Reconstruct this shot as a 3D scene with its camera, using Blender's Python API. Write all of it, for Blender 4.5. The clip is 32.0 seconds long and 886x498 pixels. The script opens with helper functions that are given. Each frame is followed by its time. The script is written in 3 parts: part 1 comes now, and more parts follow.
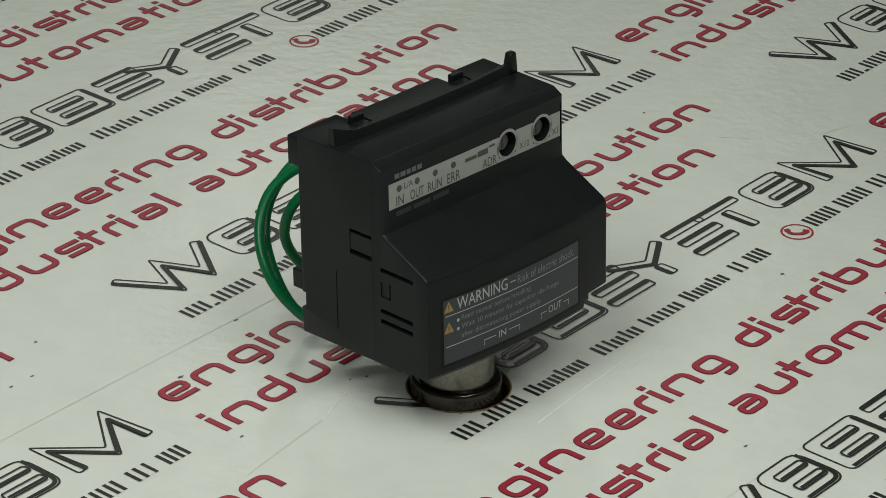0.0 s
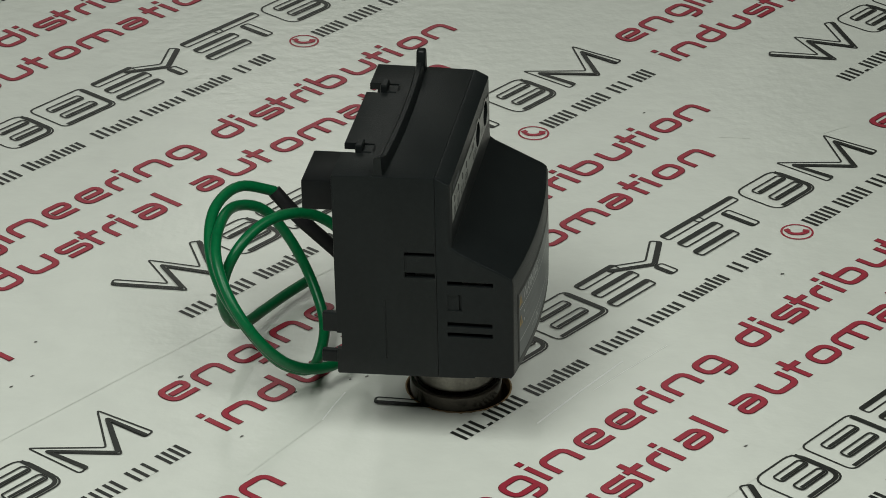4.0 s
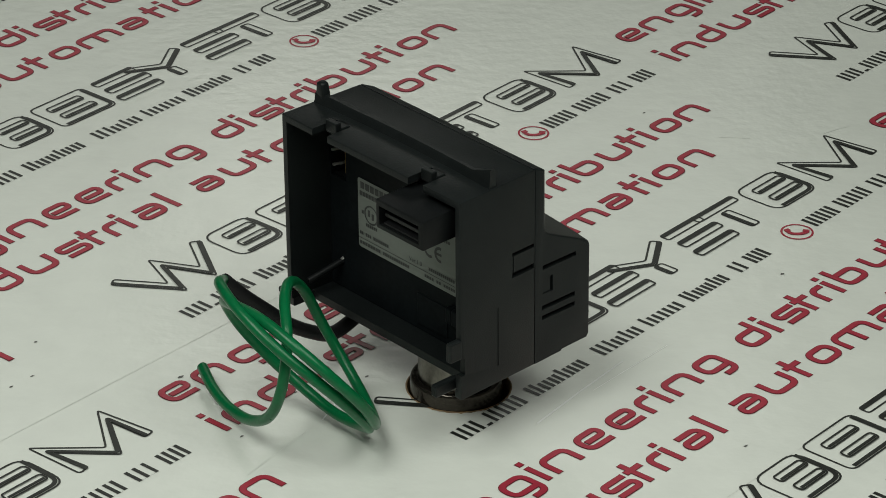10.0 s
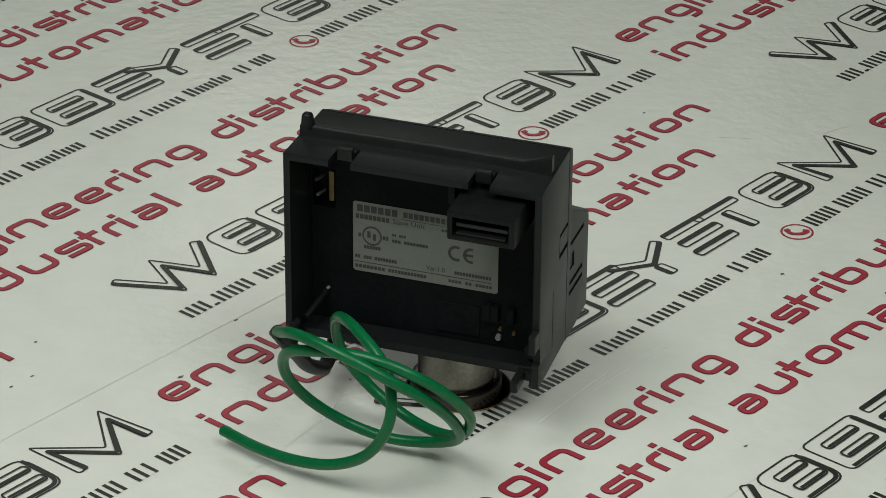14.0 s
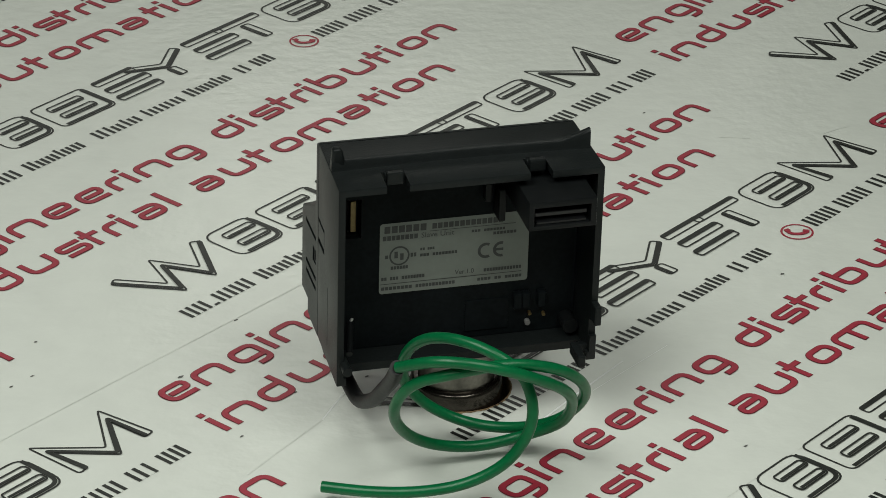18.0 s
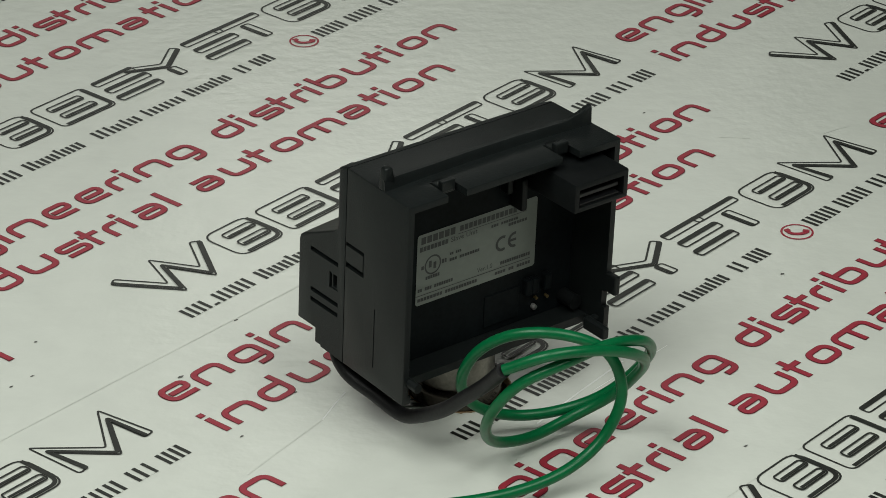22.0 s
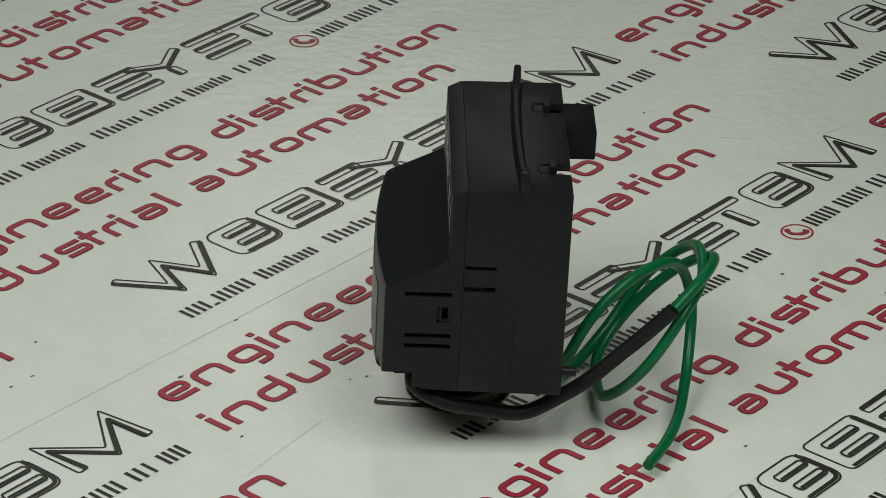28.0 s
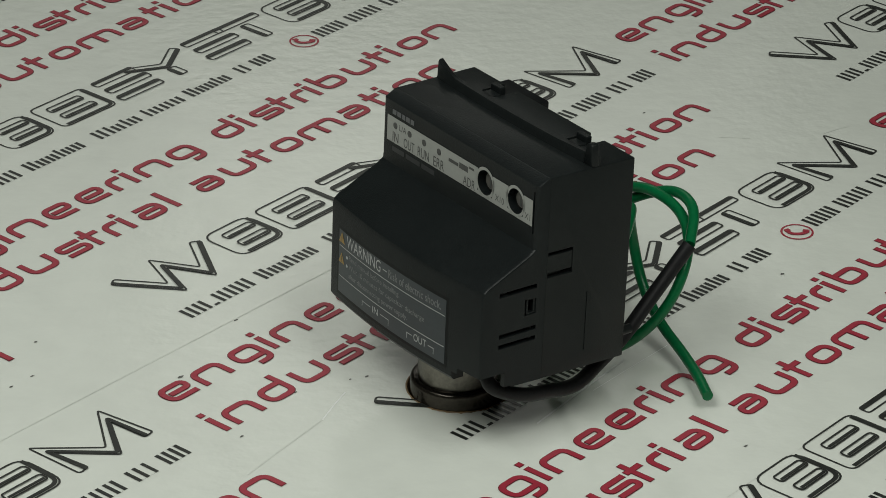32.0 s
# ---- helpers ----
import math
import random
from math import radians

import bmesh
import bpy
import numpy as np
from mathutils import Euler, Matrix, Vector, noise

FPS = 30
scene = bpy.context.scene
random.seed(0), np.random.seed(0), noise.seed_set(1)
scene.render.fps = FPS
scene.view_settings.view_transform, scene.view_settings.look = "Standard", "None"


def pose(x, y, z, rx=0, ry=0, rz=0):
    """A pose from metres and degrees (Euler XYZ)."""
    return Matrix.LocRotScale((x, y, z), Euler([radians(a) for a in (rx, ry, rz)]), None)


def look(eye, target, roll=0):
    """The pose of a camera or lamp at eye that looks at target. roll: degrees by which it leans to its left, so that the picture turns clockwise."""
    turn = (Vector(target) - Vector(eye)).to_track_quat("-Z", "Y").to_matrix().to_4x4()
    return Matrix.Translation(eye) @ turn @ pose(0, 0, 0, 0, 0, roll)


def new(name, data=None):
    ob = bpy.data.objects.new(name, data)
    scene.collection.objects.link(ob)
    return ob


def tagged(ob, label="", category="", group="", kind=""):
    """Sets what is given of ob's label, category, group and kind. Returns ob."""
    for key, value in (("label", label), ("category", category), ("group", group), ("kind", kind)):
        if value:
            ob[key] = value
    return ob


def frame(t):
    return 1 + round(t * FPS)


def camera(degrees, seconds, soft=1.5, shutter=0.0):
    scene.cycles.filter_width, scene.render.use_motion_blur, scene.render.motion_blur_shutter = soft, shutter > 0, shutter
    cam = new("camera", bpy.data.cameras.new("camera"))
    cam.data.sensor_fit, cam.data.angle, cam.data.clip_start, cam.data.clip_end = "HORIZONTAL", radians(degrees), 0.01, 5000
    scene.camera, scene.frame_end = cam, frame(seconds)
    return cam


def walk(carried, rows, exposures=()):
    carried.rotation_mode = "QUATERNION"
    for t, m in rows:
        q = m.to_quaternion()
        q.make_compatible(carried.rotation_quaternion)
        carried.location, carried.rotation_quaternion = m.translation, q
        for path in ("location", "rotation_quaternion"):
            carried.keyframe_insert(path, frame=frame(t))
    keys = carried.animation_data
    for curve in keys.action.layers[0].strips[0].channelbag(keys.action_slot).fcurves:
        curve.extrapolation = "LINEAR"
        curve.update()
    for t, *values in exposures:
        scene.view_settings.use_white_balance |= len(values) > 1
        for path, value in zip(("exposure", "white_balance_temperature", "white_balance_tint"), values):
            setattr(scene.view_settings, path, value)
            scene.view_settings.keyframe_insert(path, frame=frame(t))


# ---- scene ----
# the camera stands still on a tripod, a metre from the turntable
cam = camera(14.377, 32.0, soft=0.85)
EYE = (-0.00393, -0.81128, 0.45709)
PITCH = radians(-27.116)
AIM = (EYE[0], EYE[1] + math.cos(PITCH), EYE[2] + math.sin(PITCH))
walk(cam, [(0, look(EYE, AIM, 0.803)), (32, look(EYE, AIM, 0.803))], exposures=[(0, -0.04), (6, -0.04), (13, 0.0), (20, 0.03), (25, 0.04), (28, -0.11), (32, -0.15)])

# ---- light: two unseen lamps low over the table, two light panels added beyond it ----
world = bpy.data.worlds.new("world")
scene.world = world
world.use_nodes = True
world.node_tree.nodes["Background"].inputs[0].default_value = (0.75, 0.8, 0.78, 1)
world.node_tree.nodes["Background"].inputs[1].default_value = 0.2


def tube_lamp(x, y, power, sx, sy, z):
    data = bpy.data.lights.new("tube_lamp", "AREA")
    data.shape, data.size, data.size_y, data.energy, data.color = "RECTANGLE", sx, sy, power, (0.965, 1.0, 0.93)
    ob = new("tube_lamp", data)
    ob.matrix_basis = look((x, y, z), (x, y, 0))
    return ob


tube_lamp(-0.4, -0.6, 8.9, 0.5, 0.8, 1.0)
tube_lamp(0.38, -0.6, 6.4, 0.5, 0.8, 1.0)


# unseen panel of light, added for sheen on upward faces and table glare
def sheen_panel(x, z, power, sx, sy, y=2.55):
    data = bpy.data.lights.new("sheen_light", "AREA")
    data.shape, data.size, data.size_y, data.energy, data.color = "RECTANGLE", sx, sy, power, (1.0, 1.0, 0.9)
    ob = new("sheen_light", data)
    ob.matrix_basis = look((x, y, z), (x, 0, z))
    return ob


sheen_panel(-0.25, 1.35, 1.1, 1.2, 0.8)
# smaller, brighter added panel for the glare patch on the laminate
sheen_panel(-0.14, 1.24, 0.28, 0.3, 0.3, 2.53)


# ---- materials ----
def material(name, colour, rough=0.5, metal=0.0, vary=0.15, scale=60.0, bump=0.0, bump_scale=400.0, spots=None, shine=0.5):
    m = bpy.data.materials.new(name)
    m.use_nodes = True
    nt = m.node_tree
    b = nt.nodes["Principled BSDF"]
    b.inputs["Roughness"].default_value = rough
    b.inputs["Metallic"].default_value = metal
    b.inputs["Specular IOR Level"].default_value = shine
    co = nt.nodes.new("ShaderNodeTexCoord")
    big = nt.nodes.new("ShaderNodeTexNoise")
    big.inputs["Scale"].default_value, big.inputs["Detail"].default_value = scale, 5
    fine = nt.nodes.new("ShaderNodeTexNoise")
    fine.inputs["Scale"].default_value, fine.inputs["Detail"].default_value = scale * 9, 3
    nt.links.new(co.outputs["Object"], big.inputs["Vector"])
    nt.links.new(co.outputs["Object"], fine.inputs["Vector"])
    add = nt.nodes.new("ShaderNodeMath")
    add.operation = "ADD"
    nt.links.new(big.outputs["Fac"], add.inputs[0])
    nt.links.new(fine.outputs["Fac"], add.inputs[1])
    ramp = nt.nodes.new("ShaderNodeMapRange")
    ramp.inputs["From Min"].default_value, ramp.inputs["From Max"].default_value = 0.7, 1.3
    nt.links.new(add.outputs[0], ramp.inputs["Value"])
    mix = nt.nodes.new("ShaderNodeMix")
    mix.data_type = "RGBA"
    mix.inputs["A"].default_value = (*[c * (1 - vary) for c in colour], 1)
    mix.inputs["B"].default_value = (*[min(1, c * (1 + vary)) for c in colour], 1)
    nt.links.new(ramp.outputs[0], mix.inputs["Factor"])
    out = mix.outputs["Result"]
    if spots:
        vor = nt.nodes.new("ShaderNodeTexVoronoi")
        vor.inputs["Scale"].default_value, vor.inputs["Randomness"].default_value = spots[0], 1.0
        nt.links.new(co.outputs["Object"], vor.inputs["Vector"])
        lim = nt.nodes.new("ShaderNodeMapRange")
        lim.inputs["From Min"].default_value, lim.inputs["From Max"].default_value = spots[1], spots[1] * 1.6
        lim.inputs["To Min"].default_value, lim.inputs["To Max"].default_value = 1, 0
        nt.links.new(vor.outputs["Distance"], lim.inputs["Value"])
        pick = nt.nodes.new("ShaderNodeMath")
        pick.operation = "GREATER_THAN"
        pick.inputs[1].default_value = 0.93
        sep = nt.nodes.new("ShaderNodeSeparateColor")
        nt.links.new(vor.outputs["Color"], sep.inputs[0])
        nt.links.new(sep.outputs[0], pick.inputs[0])
        both = nt.nodes.new("ShaderNodeMath")
        both.operation = "MULTIPLY"
        nt.links.new(pick.outputs[0], both.inputs[0])
        nt.links.new(lim.outputs[0], both.inputs[1])
        dirt = nt.nodes.new("ShaderNodeMix")
        dirt.data_type = "RGBA"
        dirt.inputs["B"].default_value = (*spots[2], 1)
        nt.links.new(out, dirt.inputs["A"])
        nt.links.new(both.outputs[0], dirt.inputs["Factor"])
        out = dirt.outputs["Result"]
    nt.links.new(out, b.inputs["Base Color"])
    rr = nt.nodes.new("ShaderNodeMapRange")
    rr.inputs["To Min"].default_value, rr.inputs["To Max"].default_value = rough * 0.85, min(1, rough * 1.15)
    nt.links.new(big.outputs["Fac"], rr.inputs["Value"])
    nt.links.new(rr.outputs[0], b.inputs["Roughness"])
    if bump:
        tex = nt.nodes.new("ShaderNodeTexNoise")
        tex.inputs["Scale"].default_value, tex.inputs["Detail"].default_value = bump_scale, 2
        nt.links.new(co.outputs["Object"], tex.inputs["Vector"])
        bp = nt.nodes.new("ShaderNodeBump")
        bp.inputs["Strength"].default_value, bp.inputs["Distance"].default_value = bump, 0.0003
        nt.links.new(tex.outputs["Fac"], bp.inputs["Height"])
        nt.links.new(bp.outputs[0], b.inputs["Normal"])
    return m


M_TABLE = material("white_laminate", (0.72, 0.745, 0.69), 0.15, vary=0.04, scale=9, bump=0.4, bump_scale=240, spots=(26, 0.012, (0.4, 0.4, 0.37)), shine=0.4)
M_SEAM = material("seam_dirt", (0.64, 0.66, 0.615), 0.4, vary=0.15, scale=60)
M_SCRATCH = material("pale_scratch", (0.9, 0.92, 0.89), 0.5, vary=0.08, scale=90)
M_SPECK = material("dirt_speck", (0.13, 0.13, 0.12), 0.7, vary=0.3, scale=200)
M_RED = material("red_print", (0.37, 0.035, 0.058), 0.3, vary=0.12, scale=50, shine=0.32)
M_REDEDGE = material("dark_red_print", (0.14, 0.022, 0.03), 0.3, vary=0.15, scale=80, shine=0.32)
M_INK = material("black_print", (0.026, 0.028, 0.025), 0.3, vary=0.3, scale=80, shine=0.32)
M_CHIP = material("chipboard", (0.30, 0.2, 0.105), 0.9, vary=0.5, scale=600, bump=0.8, bump_scale=1500)
M_HOLE = material("dark_void", (0.02, 0.017, 0.014), 0.8)
M_PLASTIC = material("black_plastic", (0.0100, 0.0122, 0.0124), 0.36, vary=0.14, scale=70, bump=0.2, bump_scale=2600, shine=0.21)
M_COVER = material("black_cover_plastic", (0.0096, 0.0119, 0.0124), 0.36, vary=0.14, scale=70, bump=0.2, bump_scale=2600, shine=0.21)
M_INNER = material("dark_inner_plastic", (0.007, 0.008, 0.0085), 0.4, vary=0.15, scale=60, shine=0.16)
M_PCB = material("dark_board", (0.0062, 0.0082, 0.0092), 0.45, vary=0.3, scale=90, shine=0.06)
M_STRIP = material("grey_foil", (0.34, 0.35, 0.33), 0.4, vary=0.05, scale=80)
M_STRIPINK = material("foil_ink", (0.07, 0.07, 0.068), 0.5)
M_FAINT = material("dark_grey_ink", (0.032, 0.034, 0.036), 0.5)
M_TONGUE = material("dark_contact_plastic", (0.009, 0.0095, 0.0105), 0.4)
M_PALE = material("pale_ink", (0.44, 0.45, 0.45), 0.5, vary=0.06)
M_DIM = material("dim_pale_ink", (0.20, 0.205, 0.21), 0.5, vary=0.1)
M_BRANDINK = material("grey_ink", (0.12, 0.125, 0.13), 0.5, vary=0.1)
M_LABEL = material("slate_label", (0.027, 0.035, 0.042), 0.3, vary=0.1, scale=90)
M_YELLOW = material("yellow_ink", (0.32, 0.21, 0.06), 0.5, vary=0.1)
M_SILVER = material("silver_label", (0.165, 0.185, 0.165), 0.42, metal=0.0, vary=0.05, scale=60)
M_LABELINK = material("label_ink", (0.042, 0.045, 0.044), 0.5, vary=0.2)
M_DIAL = material("dull_dial_plastic", (0.11, 0.105, 0.095), 0.45, vary=0.1, scale=200)
M_STEEL = material("brushed_steel", (0.23, 0.215, 0.19), 0.3, metal=1.0, vary=0.2, scale=120, bump=0.15, bump_scale=900)
M_COLLAR = material("worn_collar", (0.075, 0.066, 0.056), 0.2, metal=0.85, vary=0.22, scale=160, bump=0.2, bump_scale=900)
M_SOLDER = material("bright_solder", (0.62, 0.62, 0.6), 0.3, metal=0.75)
M_BRASS = material("dull_brass", (0.22, 0.16, 0.07), 0.4, metal=0.6, vary=0.2, scale=200)
M_GREEN = material("green_insulation", (0.001, 0.125, 0.04), 0.3, vary=0.14, scale=90, bump=0.1, bump_scale=500, shine=0.35)
M_SLEEVE = material("black_sleeve", (0.011, 0.011, 0.012), 0.45, vary=0.2, scale=120, bump=0.2, bump_scale=600, shine=0.22)
M_WALL = material("painted_wall", (0.52, 0.53, 0.51), 0.85, vary=0.04, scale=2)
M_FLOOR = material("grey_floor", (0.36, 0.36, 0.34), 0.6, vary=0.15, scale=4)
M_CEIL = material("ceiling_paint", (0.75, 0.75, 0.73), 0.9, vary=0.03, scale=2)
M_LEG = material("steel_leg_paint", (0.18, 0.18, 0.19), 0.5)


# ---- building helpers ----
def mesh_of(bm, name="mesh", smooth=None):
    bmesh.ops.recalc_face_normals(bm, faces=bm.faces[:])
    me = bpy.data.meshes.new(name)
    bm.to_mesh(me)
    bm.free()
    if smooth is not None:
        me.shade_smooth()
        me.set_sharp_from_angle(angle=radians(smooth))
    return me


def part(name, body, mat, parent=None, label="", smooth=None, at=None):
    """One mesh object from a bmesh or a mesh, under parent."""
    me = body if isinstance(body, bpy.types.Mesh) else mesh_of(body, name, smooth)
    if not me.materials:
        me.materials.append(mat)
    ob = new(name, me)
    if parent:
        ob.parent = parent
    if at is not None:
        ob.matrix_basis = at
    if label:
        tagged(ob, label)
    return ob


MM = 0.001


def box(x0, x1, y0, y1, z0, z1, bevel=0.0, segments=2, bm=None):
    """A box in millimetres, its edges rounded."""
    tmp = bmesh.new()
    bmesh.ops.create_cube(tmp, size=1)
    for v in tmp.verts:
        v.co = Vector(((x0 + x1) / 2 + v.co.x * (x1 - x0), (y0 + y1) / 2 + v.co.y * (y1 - y0), (z0 + z1) / 2 + v.co.z * (z1 - z0))) * MM
    if bevel:
        bmesh.ops.bevel(tmp, geom=tmp.edges[:], offset=bevel * MM, segments=segments, profile=0.5, affect="EDGES")
    if bm is None:
        return tmp
    join(bm, tmp)
    return bm


def join(bm, other):
    me = bpy.data.meshes.new("tmp")
    other.to_mesh(me)
    other.free()
    bm.from_mesh(me)
    bpy.data.meshes.remove(me)


def rod(p, q, r, n=20, bm=None, taper=1.0):
    """A round bar in millimetres from p to q."""
    tmp = bmesh.new()
    p, q = Vector(p), Vector(q)
    bmesh.ops.create_cone(tmp, cap_ends=True, segments=n, radius1=r * MM, radius2=r * taper * MM, depth=(q - p).length * MM)
    m = Matrix.Translation((p + q) / 2 * MM) @ (q - p).to_track_quat("Z", "Y").to_matrix().to_4x4()
    bmesh.ops.transform(tmp, matrix=m, verts=tmp.verts[:])
    if bm is None:
        return tmp
    join(bm, tmp)
    return bm


def carve(bm, cutters, smooth=30):
    """bm less the cutters, as a mesh."""
    bmesh.ops.recalc_face_normals(bm, faces=bm.faces[:])
    a = new("raw", mesh_of(bm, "carved"))
    temps = [a]
    for c in cutters:
        b = new("cutter", mesh_of(c, "cutter"))
        temps.append(b)
        mod = a.modifiers.new("cut", "BOOLEAN")
        mod.operation, mod.solver, mod.object = "DIFFERENCE", "EXACT", b
    dg = bpy.context.evaluated_depsgraph_get()
    me = bpy.data.meshes.new_from_object(a.evaluated_get(dg))
    for ob in temps:
        old = ob.data
        bpy.data.objects.remove(ob)
        bpy.data.meshes.remove(old)
    me.materials.clear()
    me.shade_smooth()
    me.set_sharp_from_angle(angle=radians(smooth))
    return me


def lettering(text, x0, x1, z0, z1):
    """Outline of a text in the built-in font, fitted to a box, as (points, faces)."""
    cu = bpy.data.curves.new("lettering", "FONT")
    cu.body, cu.size, cu.resolution_u = text, 1.0, 3
    ob = new("lettering", cu)
    dg = bpy.context.evaluated_depsgraph_get()
    me = bpy.data.meshes.new_from_object(ob.evaluated_get(dg))
    pts = [v.co.copy() for v in me.vertices]
    faces = [tuple(f.vertices) for f in me.polygons]
    bpy.data.objects.remove(ob)
    bpy.data.curves.remove(cu)
    bpy.data.meshes.remove(me)
    lx, hx = min(p.x for p in pts), max(p.x for p in pts)
    ly, hy = min(p.y for p in pts), max(p.y for p in pts)
    pts = [(x0 + (p.x - lx) / (hx - lx) * (x1 - x0), z0 + (p.y - ly) / (hy - ly) * (z1 - z0)) for p in pts]
    return pts, faces


def sheet(shapes, place):
    """A bmesh of flat shapes (points, faces) laid on a surface by place(x, z)."""
    bm = bmesh.new()
    for pts, faces in shapes:
        vs = [bm.verts.new(place(*p)) for p in pts]
        for f in faces:
            try:
                bm.faces.new([vs[i] for i in f])
            except ValueError:
                pass
    return bm


def bar(x0, x1, z0, z1, n=1):
    """A rectangle, split n times along x to follow a curved face."""
    pts, faces = [], []
    for i in range(n + 1):
        x = x0 + (x1 - x0) * i / n
        pts += [(x, z0), (x, z1)]
    for i in range(n):
        faces.append((2 * i, 2 * i + 2, 2 * i + 3, 2 * i + 1))
    return pts, faces


def ring(cx, cz, r0, r1, n=32, a0=0.0, a1=360.0):
    pts, faces = [], []
    whole = abs(a1 - a0) >= 360
    m = n if whole else n + 1
    for i in range(m):
        a = radians(a0 + (a1 - a0) * i / n)
        pts += [(cx + r0 * math.cos(a), cz + r0 * math.sin(a)), (cx + r1 * math.cos(a), cz + r1 * math.sin(a))]
    for i in range(n):
        j = (i + 1) % m
        faces.append((2 * i, 2 * i + 1, 2 * j + 1, 2 * j))
    return pts, faces


def disc(cx, cz, r, n=20):
    return [(cx + r * math.cos(6.2832 * i / n), cz + r * math.sin(6.2832 * i / n)) for i in range(n)], [tuple(range(n))]


def stroke(points, width, closed=False, radius=0.0, steps=5):
    """A ribbon along a polyline with rounded bends."""
    n = len(points)
    path = []
    for i, p in enumerate(points):
        p = Vector((p[0], p[1]))
        if (not closed and i in (0, n - 1)) or radius <= 0:
            path.append(p)
            continue
        a, b = Vector(points[i - 1][:2]), Vector(points[(i + 1) % n][:2])
        r = min(radius, (a - p).length * 0.5, (b - p).length * 0.5)
        s, e = p + (a - p).normalized() * r, p + (b - p).normalized() * r
        for k in range(steps + 1):
            t = k / steps
            path.append(s * (1 - t) ** 2 + p * 2 * t * (1 - t) + e * t * t)
    m = len(path)
    pts, faces = [], []
    for i, p in enumerate(path):
        a = path[i - 1] if (i or closed) else p
        b = path[(i + 1) % m] if (i < m - 1 or closed) else p
        d1 = (p - a).normalized() if (p - a).length > 1e-9 else None
        d2 = (b - p).normalized() if (b - p).length > 1e-9 else None
        d1, d2 = d1 or d2, d2 or d1
        d = (d1 + d2).normalized()
        k = 1 / max(0.5, d.dot(d1))
        nrm = Vector((-d.y, d.x)) * (width / 2 * k)
        pts += [tuple(p + nrm), tuple(p - nrm)]
    for i in range(m if closed else m - 1):
        j = (i + 1) % m
        faces.append((2 * i, 2 * i + 1, 2 * j + 1, 2 * j))
    return pts, faces


def sweep(points, r, n=14, steps=6, cap=0.0):
    """A round tube in millimetres through points (Catmull-Rom), as a bmesh."""
    P = [Vector(p) for p in points]
    P = [P[0] * 2 - P[1]] + P + [P[-1] * 2 - P[-2]]
    path = []
    for i in range(1, len(P) - 2):
        a, b, c, d = P[i - 1:i + 3]
        for k in range(steps):
            t = k / steps
            path.append(0.5 * (2 * b + (c - a) * t + (2 * a - 5 * b + 4 * c - d) * t * t + (3 * b - a - 3 * c + d) * t ** 3))
    path.append(P[-2])
    for _ in range(2):
        path = [path[0]] + [(path[i - 1] + path[i] * 2 + path[i + 1]) / 4 for i in range(1, len(path) - 1)] + [path[-1]]
    bm = bmesh.new()
    side = Vector((0.3, 0.2, 1))
    rings = []
    for i, p in enumerate(path):
        d = (path[min(i + 1, len(path) - 1)] - path[max(i - 1, 0)]).normalized()
        side = (side - d * side.dot(d)).normalized()
        up = d.cross(side)
        rings.append([bm.verts.new((p + (side * math.cos(6.28318 * k / n) + up * math.sin(6.28318 * k / n)) * r) * MM) for k in range(n)])
    for a, b in zip(rings, rings[1:]):
        for k in range(n):
            bm.faces.new((a[k], a[(k + 1) % n], b[(k + 1) % n], b[k]))
    bm.faces.new(rings[0])
    bm.faces.new(rings[-1])
    return bm


# ---- the room, plain and closed ----
def plain_box(name, x0, x1, y0, y1, z0, z1, mat, label):
    return tagged(part(name, box(x0 * 1000, x1 * 1000, y0 * 1000, y1 * 1000, z0 * 1000, z1 * 1000), mat), label, kind="structure")


plain_box("floor", -2.6, 2.6, -2.6, 2.6, -0.80, -0.75, M_FLOOR, "plain grey workshop floor under the table")
plain_box("ceiling", -2.6, 2.6, -2.6, 2.6, 1.90, 1.95, M_CEIL, "plain white painted ceiling with lamps")
# the opening only makes room for the added light panels
tagged(part("wall_north", carve(box(-2500, 2500, 2500, 2600, -750, 1900), [box(-850, 350, 2400, 2700, 950, 1750)]), M_WALL), "plain pale grey painted wall with an opening cut for added light", kind="structure")
plain_box("wall_south", -2.5, 2.5, -2.6, -2.5, -0.75, 1.90, M_WALL, "plain pale grey painted wall")
plain_box("wall_east", 2.5, 2.6, -2.6, 2.6, -0.75, 1.90, M_WALL, "plain pale grey painted wall")
plain_box("wall_west", -2.6, -2.5, -2.6, 2.6, -0.75, 1.90, M_WALL, "plain pale grey painted wall")

# ---- the table, with a round hole for the turntable ----
table = tagged(new("table"), "white laminate table with red and black print and a round hole", "table")
table.matrix_basis = pose(0, 0, 0)
HOLE, HOLE_X, HOLE_Y = 14.0, 0.75, 1.5
TX0, TX1, TY0, TY1, TT = -560, 560, -430, 560, 18


